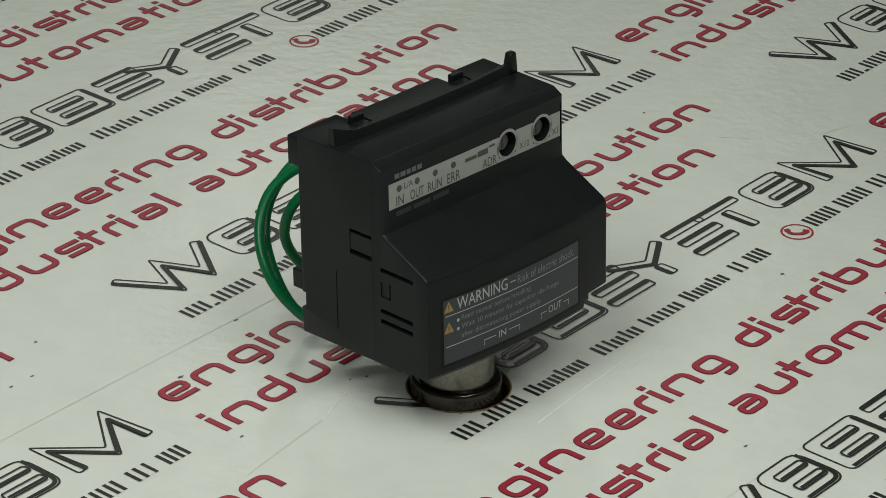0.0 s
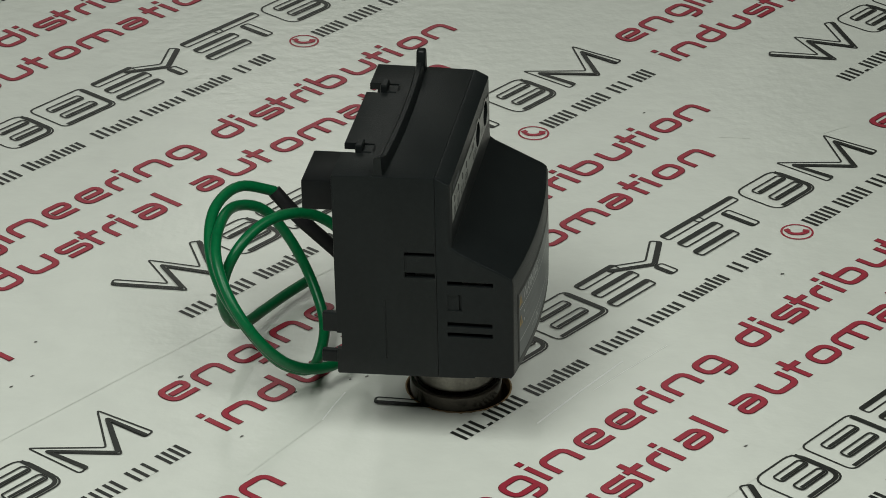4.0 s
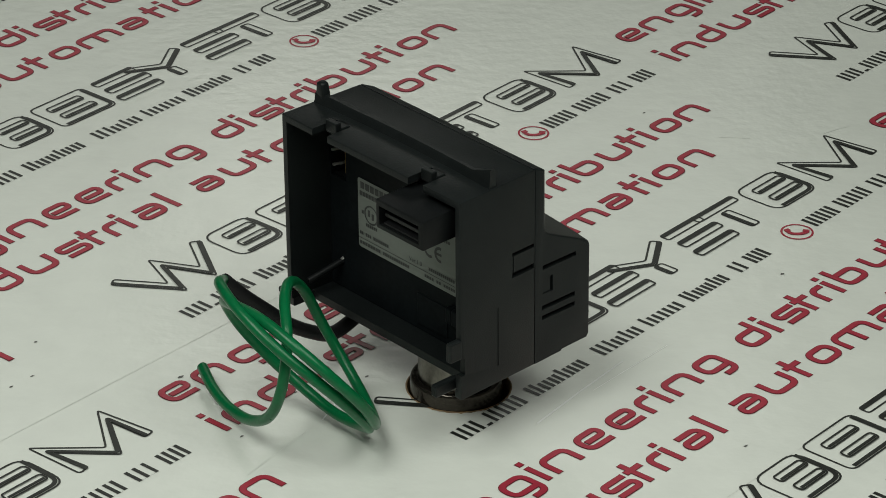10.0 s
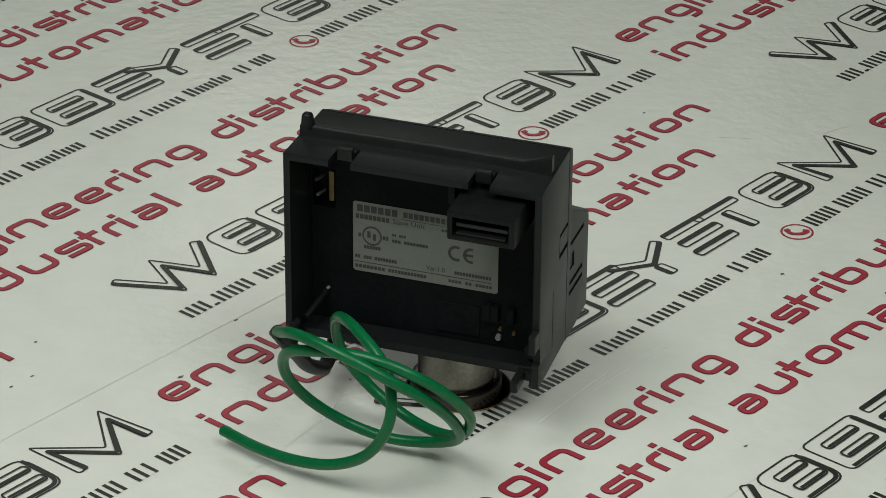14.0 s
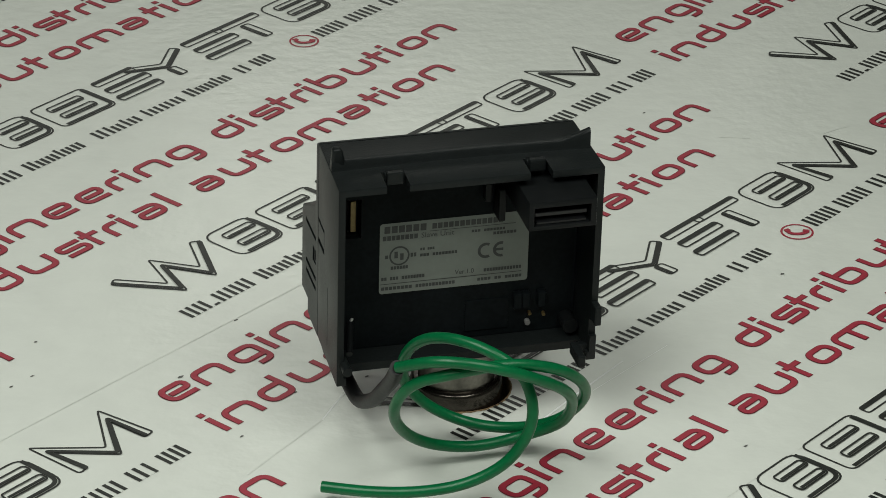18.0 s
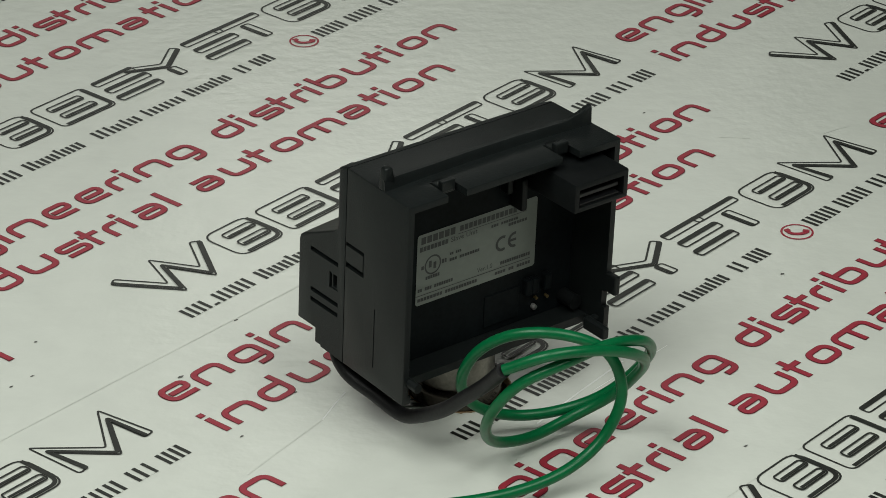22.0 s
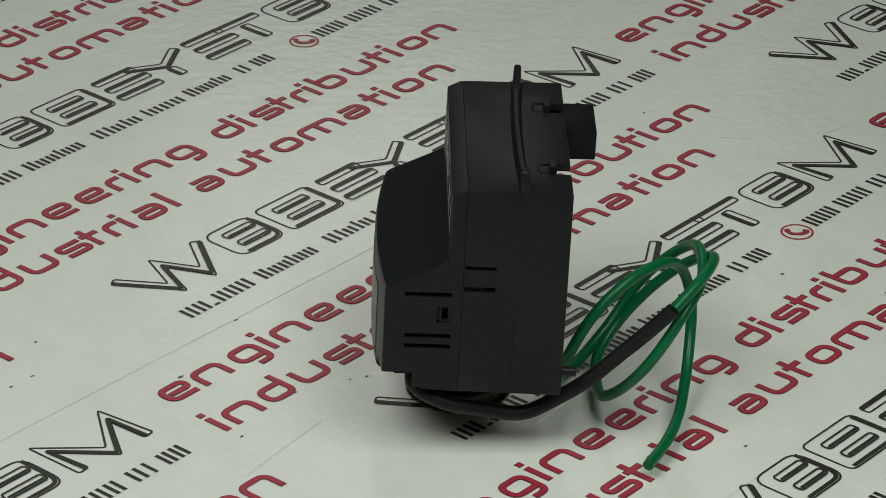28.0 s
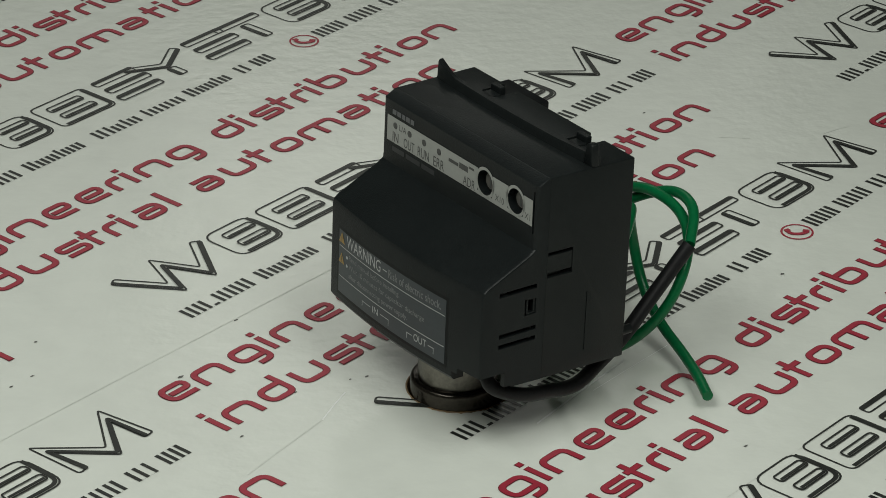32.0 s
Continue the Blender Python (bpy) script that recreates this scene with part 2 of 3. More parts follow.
def table_top():
    bm = bmesh.new()
    n = 96
    inner, outer, low_i, low_o = [], [], [], []
    for i in range(n):
        a = 6.2831853 * i / n
        r = HOLE + 0.25 * noise.noise((math.cos(a) * 4, math.sin(a) * 4, 1.5)) + 0.15 * noise.noise((math.cos(a) * 14, math.sin(a) * 14, 4))
        c, s = math.cos(a), math.sin(a)
        k = min((TX1 if c > 0 else TX0) / c if abs(c) > 1e-6 else 1e9, (TY1 if s > 0 else TY0) / s if abs(s) > 1e-6 else 1e9)
        inner.append(bm.verts.new(((c * r + HOLE_X) * MM, (s * r + HOLE_Y) * MM, 0)))
        outer.append(bm.verts.new((c * k * MM, s * k * MM, 0)))
        low_i.append(bm.verts.new(((c * r + HOLE_X) * MM, (s * r + HOLE_Y) * MM, -TT * MM)))
        low_o.append(bm.verts.new((c * k * MM, s * k * MM, -TT * MM)))
    for i in range(n):
        j = (i + 1) % n
        bm.faces.new((inner[i], outer[i], outer[j], inner[j]))
        bm.faces.new((low_i[j], low_o[j], low_o[i], low_i[i]))
        bm.faces.new((outer[i], low_o[i], low_o[j], outer[j]))
        f = bm.faces.new((inner[j], low_i[j], low_i[i], inner[i]))
        f.material_index = 1
    return bm


top = part("table_top", table_top(), M_TABLE, table, "white laminate board printed with lettering")
top.data.materials.append(M_CHIP)
for x in (-500, 500):
    for y in (-370, 500):
        part("leg", box(x - 20, x + 20, y - 20, y + 20, -750, -TT), M_LEG, table)


def frayed_rim():
    """The broken chipboard edge round the hole, widest toward the front."""
    bm = bmesh.new()
    n = 140
    loops = [[], [], []]
    for i in range(n):
        a = 6.2831853 * i / n
        front = max(0.0, -math.sin(a)) ** 2
        w = 0.1 + (0.1 + 0.62 * front) * max(0, 0.5 + noise.noise((math.cos(a) * 9, math.sin(a) * 9, 2.2)) + 0.6 * noise.noise((math.cos(a) * 30, math.sin(a) * 30, 5)))
        for loop, r, z in zip(loops, (HOLE - 0.7, HOLE - 0.25, HOLE + w), (-1.6, 0.14, 0.14)):
            loop.append(bm.verts.new(((math.cos(a) * r + HOLE_X) * MM, (math.sin(a) * r + HOLE_Y) * MM, z * MM)))
    for p, q in zip(loops, loops[1:]):
        for i in range(n):
            j = (i + 1) % n
            bm.faces.new((p[i], q[i], q[j], p[j]))
    return bm


part("frayed_rim", frayed_rim(), M_CHIP, top, "frayed brown chipboard edge of the hole")

# the shaft of the turntable below the table and its steel head
spindle = tagged(new("turntable_spindle"), "round steel turntable spindle standing in the hole of the table", "spindle")
spindle.matrix_basis = pose(0, 0, -0.03)


def lathe(profile, n=56):
    bm = bmesh.new()
    rows_ = [[bm.verts.new((r * math.cos(6.2831853 * i / n) * MM, r * math.sin(6.2831853 * i / n) * MM, z * MM)) for i in range(n)] for r, z in profile]
    for a, b in zip(rows_, rows_[1:]):
        for i in range(n):
            bm.faces.new((a[i], a[(i + 1) % n], b[(i + 1) % n], b[i]))
    bm.faces.new(rows_[0])
    bm.faces.new(rows_[-1])
    return bm


part("head", lathe([(10.2, 33.0), (10.2, 50.0), (9.8, 50.4)]), M_STEEL, spindle, "bright steel cylinder", smooth=40)
part("collar", lathe([(12.2, 0), (12.2, 33.6), (12.05, 34.2), (11.7, 34.6), (11.2, 34.85), (10.1, 34.9)]), M_COLLAR, spindle, "dull dark metal collar", smooth=40)
# added disc; its near-black colour stands for the dark of the hole
part("hole_backing", lathe([(30, -4), (30, -0.2)]), M_HOLE, spindle, "near-black disc added under the hole")

# ---- print on the table ----
A1, A2 = Vector((0.62889, 0.77750)), Vector((-0.75470, 0.65607))


def on_table(a, b):
    p = A1 * a + A2 * b
    return Vector((p.x * MM, p.y * MM, 0))


def laid(shapes):
    """A bmesh of print on the table; later strokes lie a hair above earlier ones."""
    bm = bmesh.new()
    k = 0
    for pts, faces in shapes:
        vs = []
        for p in pts:
            vs.append(bm.verts.new(on_table(*p) + Vector((0, 0, k * 0.0000015))))
            k += 1
        k += 12
        for f in faces:
            try:
                bm.faces.new([vs[i] for i in f])
            except ValueError:
                pass
    return bm


# letter strokes of the red type on a ten-unit cell: x-height 7.4, stroke 2.05
T = 2.05
GLYPHS = {
    "n": (10.7, [[(1, 0), (1, 6.4), (9.7, 6.4), (9.7, 0)]]),
    "e": (10, [[(9.6, 1), (1, 1), (1, 6.4), (9, 6.4), (9, 3.5), (2.2, 3.5)]]),
    "a": (10, [[(1.2, 6.4), (9, 6.4), (9, 1), (1, 1), (1, 3.8), (8.5, 3.8)]]),
    "g": (10, [[(9, 1), (1, 1), (1, 6.4), (9, 6.4), (9, -1.9), (4, -1.9)]]),
    "d": (10, [[(9, 10.5), (9, 1), (1, 1), (1, 6.4), (8.6, 6.4)]]),
    "b": (10, [[(1, 10.5), (1, 1), (9, 1), (9, 6.4), (1.4, 6.4)]]),
    "i": (2, [[(1, 0), (1, 7.4)], [(1, 8.4), (1, 10.2)]]),
    "l": (2, [[(1, 0), (1, 10.4)]]),
    "r": (6.6, [[(1, 0), (1, 6.4), (6.0, 6.4)]]),
    "s": (10, [[(9.2, 6.4), (1, 6.4), (1, 3.7), (9, 3.7), (9, 1), (0.8, 1)]]),
    "t": (6.2, [[(1.0, 9.9), (1.0, 0)], [(-1.2, 6.4), (5.0, 6.4)]]),
    "u": (10.6, [[(1, 7.4), (1, 1), (9.6, 1), (9.6, 7.4)]]),
    "o": (10, [[(1, 1), (1, 6.4), (9, 6.4), (9, 1)]]),
    "m": (16, [[(1, 0), (1, 6.4), (14.6, 6.4), (14.6, 0)], [(7.8, 6.0), (7.8, 0)]]),
}


def red_letter(ch):
    """Strokes of dark red with a lighter red laid on them, a hair narrower and shorter."""
    edges, fills = [], []
    for line in GLYPHS[ch][1]:
        line = [Vector((px * 1.06, py * 1.135)) for px, py in line]
        edges.append(stroke(line, T + 0.06, closed=(ch == "o"), radius=2.7, steps=5))
        if ch != "o":
            line[0] = line[0] + (line[1] - line[0]).normalized() * 0.2
            line[-1] = line[-1] + (line[-2] - line[-1]).normalized() * 0.2
        fills.append(stroke(line, T - 0.36, closed=(ch == "o"), radius=2.7, steps=5))
    me = mesh_of(laid(edges + fills), "letter")
    me.materials.append(M_RED)
    me.materials.append(M_REDEDGE)
    for f in me.polygons:
        f.material_index = 1 if f.index < sum(len(e[1]) for e in edges) else 0
    return me


# where each letter of the four words begins along its line
WORDS = [("engineering", 18.8, (-3.8, 8.7, 23.3, 35.8, 40.1, 54.4, 67.9, 80.6, 88.1, 92.6, 106.7)),
         ("distribution", 18.8, (126.9, 139.4, 144.7, 156.4, 163.0, 170.2, 174.9, 188.6, 202.5, 209.3, 214.8, 227.1)),
         ("industrial", -1.2, (-4.7, -0.2, 13.8, 27.2, 40.9, 52.8, 59.6, 66.6, 72.3, 85.1)),
         ("automation", -1.2, (96.9, 110.4, 124.3, 132.1, 144.4, 163.4, 178.0, 184.5, 189.5, 202.4))]
LETTERS = {ch: red_letter(ch) for ch in GLYPHS}


def band(points, w, closed=False):
    """A plain outlined band along a polyline, with a heavier line inside one edge."""
    pts, _ = stroke(points, w, closed)
    edge = pts[0::2] + pts[1::2][::-1]
    inner = [((p[0] * 0.74 + q[0] * 0.26), (p[1] * 0.74 + q[1] * 0.26)) for p, q in zip(pts[1::2], pts[0::2])]
    return [stroke(edge, 0.6, closed=True, radius=1.1), stroke(inner, 1.25, radius=0.8)]


def slab(x0, x1, bars, r):
    """A plain rounded outline with bars inside."""
    shapes = [stroke([(x0, 0.3), (x1, 0.3), (x1, 17.1), (x0, 17.1)], 0.6, closed=True, radius=r),
              stroke([(x0 + r * 0.7, 1.4), (x1 - 1.0, 1.4), (x1 - 1.0, 16.0)], 1.3, radius=r * 0.8)]
    for u0, u1, v in bars:
        shapes.append(stroke([(u0, v - 1.6), (u1, v - 1.6), (u1, v + 1.6), (u0, v + 1.6)], 0.6, closed=True, radius=1.2))
        shapes.append(stroke([(u0 + 0.6, v - 0.7), (u1 - 0.5, v - 0.7)], 1.0))
    return shapes


def block(shapes):
    me = mesh_of(laid(shapes), "block")
    me.materials.append(M_INK)
    return me


def stack(x0, lean):
    """Three short bands above one another."""
    return band([(x0 + lean + 17.5, 15.1), (x0 + lean, 15.1)], 3.4) + band([(x0 + 19.5, 8.6), (x0 + 1.2, 8.6)], 3.6) + band([(x0 + 18.5, 2.0), (x0, 2.0)], 3.6)


BLOCKS = [block(shapes) for shapes in (
    band([(0.9, 17.3), (11.4, 1.6), (17.3, 15.6), (24.0, 1.6), (34.4, 16.9)], 3.5),
    slab(37.4, 56.0, ((42.0, 53.8, 12.2), (42.0, 53.8, 6.0)), 4.5),
    slab(59.2, 82.0, ((63.5, 77.5, 12.2), (63.5, 77.5, 6.0)), 2.6),
    stack(84.6, 1.5),
    band([(100.2, 15.8), (112.0, 8.8), (123.6, 15.8)], 3.4), band([(112.2, 6.6), (112.2, 0.4)], 3.6),
    stack(125.4, 1.5),
    band([(161.6, 15.0), (141.8, 15.0)], 3.4), band([(152.2, 11.8), (152.2, 0.2)], 3.8),
    slab(164.2, 184.6, ((168.5, 182.4, 12.2), (168.5, 182.4, 6.0)), 4.5),
    band([(191.4, 0.6), (190.6, 16.0), (203.2, 1.6), (213.8, 16.0), (215.2, 0.6)], 3.5))]


def bar_row(words, tall, low):
    """Plain upright bars in place of small lettering, a mesh for each word: start, end and the sizes of its signs (T tall, t tall and thin, x low, - short)."""
    out = []
    for x0, x1, signs in words:
        wide = [{"T": 1.0, "x": 0.92, "t": 0.5, "-": 0.6}[c] for c in signs]
        pitch, u, teeth = (x1 - x0) / sum(wide), 0.0, []
        for c, w in zip(signs, wide):
            h, w = (low if c == "x" else tall), w * pitch
            if c == "-":
                teeth.append((u + w * 0.1, u + w * 0.75, 1.0))
            elif c == "t":
                teeth.append((u + w * 0.5 - 0.55, u + w * 0.5 + 0.55, h))
            else:
                teeth += [(u + w * k, u + w * k + 1.2, h) for k in (0.1, 0.58)]
            u += w
        # the bars of a word stand on one hairline
        pts, faces = [], []
        for u0, u1, h in teeth:
            n = len(pts)
            pts += [(u0, 0), (u0, 0.05), (u1, 0.05), (u1, 0), (u0, h), (u1, h)]
            faces += [(n, n + 3, n + 2, n + 1), (n + 1, n + 2, n + 5, n + 4)]
            if n:
                faces.append((n - 3, n, n + 1, n - 4))
        shapes = [(pts, faces)]
        me = mesh_of(sheet(shapes, on_table), "bars")
        me.materials.append(M_INK)
        out.append((me, x0))
    return out


ADDRESS = bar_row(((0.4, 28.0, "TT-TTT"), (30.8, 54.4, "Txxtxx"), (60.0, 79.4, "Ttxtx"), (81.4, 98.6, "txxx"), (100.8, 119.8, "Txxtx"), (123.8, 129.2, "tt"), (131.6, 140.4, "TT")), 5.6, 4.3)
PHONE = bar_row(((162.2, 176.0, "TTT"), (178.2, 193.2, "TTT"), (196.0, 204.6, "Tt"), (207.4, 216.6, "TT")), 5.9, 4.3)


def handset():
    shapes = [ring(0, 0, 4.3, 4.9, 40), stroke([(-1.6, 2.6), (-2.2, 0.5), (-0.4, -1.8), (2.2, -2.4)], 1.4, radius=1.6),
              stroke([(-2.2, 2.9), (-0.4, 2.4)], 1.5), stroke([(1.6, -0.9), (2.6, -2.6)], 1.5)]
    me = mesh_of(laid(shapes), "handset")
    me.materials.append(M_RED)
    return me


HANDSET = handset()


def print_at(name, me, a, b, label=""):
    p = on_table(a, b)
    q = p + me.vertices[0].co
    if -0.21 < q.x < 0.20 and -0.16 < q.y < 0.31:
        part(name, me, None, top, label, at=Matrix.Translation((p.x, p.y, 0.00015)))


for j in range(-8, 8):
    for i in (-1, 0, 1):
        da = 519.29 * i + 0.308 * j + (-266.86 if j % 2 else 0.0)
        db = -49.48 * j
        # each row was printed a little out of step
        slip = {-1: -1.8, 0: 2.8, 1: 3.95, 2: 4.5}.get(j, 0.0)
        drop = {-3: -0.3, -1: -0.29, 0: -0.31, 1: -0.26}.get(j, 0.0)
        slide = {-2: 3.2, 4: -3.3}.get(j, -0.3)
        for text, b, starts in WORDS:
            for ch, a in zip(text, starts):
                print_at("printed_letter", LETTERS[ch], 210.2 + da + slip + a, 81.8 + db + b + drop)
        for me in BLOCKS:
            print_at("printed_block", me, -20.2 + da + slide, 93.9 + db)
        for me, a in ADDRESS + PHONE:
            print_at("printed_bar", me, -19.8 + da + slide + a, 79.9 + db)
        print_at("printed_handset", HANDSET, 136.0 + da + slide, 82.3 + db, "red printed telephone sign in a ring")

# seams, scratches and specks of the laminate
def streak(name, a0, b0, a1, b1, w, mat, label):
    part(name, sheet([stroke([(a0, b0), (a0 * 0.5 + a1 * 0.5, b0 * 0.5 + b1 * 0.5 + w * 0.4), (a1, b1)], w)], lambda a, b: on_table(a, b) + Vector((0, 0, 0.0001))), mat, top, label)


streak("seam", -150, 72.3, 70, 69.6, 0.24, M_SEAM, "faint grey seam in the laminate")
streak("seam", -60, -86.4, 150, -88.2, 0.24, M_SEAM, "faint grey seam in the laminate")
streak("scratch", -69, 12.1, -36, 16.0, 0.25, M_SEAM, "fine grey scratch")
streak("scratch", -36, 16.0, -21, 21.1, 0.45, M_SCRATCH, "pale scratch in the gloss")
streak("scratch", 0.5, -27.7, 42, -24.5, 0.55, M_SCRATCH, "pale scratch in the gloss")
streak("scratch", 24, -28.2, 57, -28.4, 0.22, M_SCRATCH, "pale scratch in the gloss")
streak("scratch", 196, 15, 206, 12, 0.3, M_SEAM, "fine grey scratch")
streak("scratch", 172, 38, 178, 30, 0.25, M_SEAM, "fine grey scratch")
rng = random.Random(5)
for a, b, r in ((-56.3, 26.2, 0.55), (-71.1, 90.0, 0.6), (-10.9, 22.2, 0.6), (170.5, 65.6, 0.6), (112.4, -28.3, 0.7), (28.1, -75.8, 0.7), (-78.8, 90.1, 0.6), (-57.7, 102.8, 0.5), (-11.9, 70.1, 0.6), (-15.2, 24.6, 0.4), (91.6, -60.1, 0.6), (-44.8, 59.7, 0.8), (68.5, 73.1, 0.5), (54.2, 111.0, 0.4), (-30, 31, 0.5), (7, -92, 0.5)):
    pts = [(a + r * rng.uniform(0.5, 1.2) * 1.3 * math.cos(k * 0.785), b + r * rng.uniform(0.5, 1.2) * 0.7 * math.sin(k * 0.785)) for k in range(8)]
    part("speck", sheet([(pts, [tuple(range(8))])], lambda a, b: on_table(a, b) + Vector((0, 0, 0.00012))), M_SPECK, top, "tiny dark speck of dirt")

# ---- the unit on the turntable; its own axes in millimetres, front toward -y ----
BASE = 20.2
TILT = pose(0, 0, 0, -1.9, -0.3, 0) @ pose(0, 0, BASE * MM)
unit = tagged(new("option_unit"), "black plastic electronics unit with green wire turning on a steel spindle", "electronic module")
unit.matrix_basis = TILT
LIFT = Matrix.Translation((0, 0, -BASE * MM))
# the body's drawing sizes to its true ones: about 67 wide, 43 deep and 56 high
TRIM = LIFT @ Matrix.Translation((0.0, -1.0 * MM, 1.0 * MM)) @ Matrix.Diagonal((0.981, 1.038, 1.048, 1))


def unit_part(name, body, mat, label="", parent=None, smooth=None, fit=TRIM):
    me = body if isinstance(body, bpy.types.Mesh) else mesh_of(body, name, smooth)
    me.transform(fit)
    if fit is TRIM:
        # the mould flares a little toward the open back
        for v in me.vertices:
            v.co.x += (v.co.x / MM - 3.05) / 33.6 * (0.55 + 0.75 * min(1, max(0, v.co.y / MM / 25))) * MM
    return part(name, me, mat, parent or unit, label)


X0, X1, XC, XH = -29.8, 37.4, 3.8, 33.6
Y_SEAM, Y_BACK, Z_LOW, Z_TOP = 0.0, 25.1, 18.2, 71.8


def rear_shell():
    bm = box(X0, X1, Y_SEAM, Y_BACK, Z_LOW, Z_TOP, 0.35, 2)
    cut = [box(X0 + 1.8, X1 - 1.8, 11.0, 40, 20.4, Z_TOP - 1.8), box(28.8, X1 - 2.4, 7.0, 40, 51.5, 62.0)]
    # the floor of the shell ends short of the back
    cut.append(box(X0 + 2.4, X1 - 2.4, 18.6, 40, 10, 23))
    # notches in the back edge of the top
    cut.append(box(19.6, 25.4, 17.5, 40, 66, 90))
    cut.append(box(-16.4, -10.8, 17.5, 40, 66, 90))
    # latch windows beside the seam and the gap between the left hooks
    for x in (X0, X1):
        cut.append(box(x - 1.2, x + 1.2, 0.4, 7.8, 51.1, 52.1))
        cut.append(box(x - 1.2, x + 1.2, 0.4, 7.8, 45.3, 46.7))
        cut.append(box(x - 0.18, x + 0.18, 7.3, 7.8, 45.8, 51.8))
        cut.append(box(x - 2.4, x + 2.4, 5.4, 7.4, 51.1, 51.9))
        cut.append(box(x - 2.4, x + 2.4, 5.4, 7.4, 45.6, 46.4))
        cut.append(box(x - 0.18, x + 0.18, 12.5, 12.9, 23, 39))
    cut.append(box(X0 - 1, X0 + 2.5, 23.8, 30, 24.9, 29.4))
    return carve(bm, cut)


shell = unit_part("rear_shell", rear_shell(), M_PLASTIC, "open-backed black plastic shell")


for x in (22.5, -13.6):
    clip = box(x - 2.1, x + 2.1, 16.5, 21.5, 70.2, 71.8, 0.3)
    box(x - 2.1, x + 2.1, 19.8, 21.6, 70.6, 73.4, 0.3, 2, clip)
    unit_part("clip", clip, M_PLASTIC)
unit_part("hook", box(X0, X0 + 1.8, Y_BACK - 0.6, Y_BACK + 3.4, 29.6, 34.8, 0.4), M_PLASTIC)
hook = box(X0 + 4.0, X0 + 6.0, 22.0, Y_BACK + 4.7, 19.0, 22.2, 0.4)
box(X0 + 1.2, X0 + 5.6, 21.6, 23.4, 19.2, 21.8, 0.3, 2, hook)
unit_part("hook", hook, M_PLASTIC)
unit_part("peg", rod((35.4, 22.5, 24.0), (35.4, 28.6, 24.0), 1.2), M_PLASTIC, smooth=40)


# the front cover: a profile carried across the width, bowed forward in the middle
def bow(x):
    return 2.5 * (1 - ((x - XC) / XH) ** 2)


def y_front(x):
    return -18.6 - bow(x)


def cover_profile(x, inset, round_up, z_low, y_low):
    f, u = y_front(x) + inset, max(inset, round_up)
    return [(Y_SEAM, Z_TOP - inset), (Y_SEAM - 0.4, Z_TOP - inset), (-3.7 + u, 70.3 - inset * 0.5), (-3.8 + u, 55.2), (-3.9 + u * 0.8, 53.7), (-5.2 + inset + u * 0.3, 52.6),
            (f + 1.3, 46.7 - inset * 0.6), (f + 0.35, 45.9 - inset * 0.6), (f, 44.8 - inset), (f, z_low + 1.0 + inset), (f + 0.7, z_low + inset * 0.5),
            (y_low, z_low), (y_low, 18.6), (Y_SEAM, 18.3)]


def loft(stations):
    bm = bmesh.new()
    rings_ = [[bm.verts.new((x * MM, y * MM, z * MM)) for y, z in prof] for x, prof in stations]
    for a, b in zip(rings_, rings_[1:]):
        n = len(a)
        for i in range(n):
            bm.faces.new((a[i], a[(i + 1) % n], b[(i + 1) % n], b[i]))
    bm.faces.new(rings_[0])
    bm.faces.new(rings_[-1])
    bmesh.ops.remove_doubles(bm, verts=bm.verts[:], dist=1e-6)
    return bm


def front_cover():
    st = []
    near = (0.0, 0.15, 0.4, 0.8, 1.3)
    xs = [X0 + d for d in near] + [X0 + 1.3 + (X1 - X0 - 2.6) * k / 18 for k in range(1, 18)] + [X1 - d for d in near[::-1]]
    for x in xs:
        d = min(x - X0, X1 - x)
        inset = 0.5 - math.sqrt(max(0.0, 0.25 - (0.5 - min(d, 0.5)) ** 2))
        round_up = 1.3 - math.sqrt(max(0.0, 1.69 - (1.3 - min(d, 1.3)) ** 2))
        st.append((x, cover_profile(x, inset, round_up, 19.0, -9.0)))
    cut = [box(X0 + 1.5, X1 - 1.5, -16.2, -1.4, 10, 45.0)]
    for x in (X0, X1):
        cut.append(box(x - 1.9, x + 1.9, -13.8, -2.6, 43.6, 44.8))
        cut.append(box(x - 1.9, x + 1.9, -13.5, -2.4, 32.5, 33.7))
        cut.append(box(x - 1.9, x + 1.9, -13.5, -2.4, 29.7, 30.9))
        cut.append(box(x - 0.9, x + 0.9, -6.0, -5.3, 36.8, 41.2))
        cut.append(box(x - 0.3, x + 0.3, -5.6, -2.6, 36.9, 41.0))
    cut.append(box(29, 45, -30, -11.2, 10, 23.0))
    cut.append(box(27, 33.5, -30, -6.5, 10, 21.4))
    cut.append(box(X1 - 1.9, X1 + 1.9, -4.8, -3.3, 37.4, 40.8))
    # a groove at the end of the printed panel
    cut.append(box(X1 - 1.55, X1 - 1.1, -6, -3.1, 57.6, 68.6))
    for x in (15.7, 28.6):
        cut.append(rod((x, -10, 63.5), (x, -0.8, 63.5), 3.2, 28))
    for x in (-23.8, -17.4, -10.9, -4.3):
        cut.append(rod((x, -6, 64.3), (x, -3.0, 64.3), 0.85, 16))
    return carve(loft(st), cut, 25)


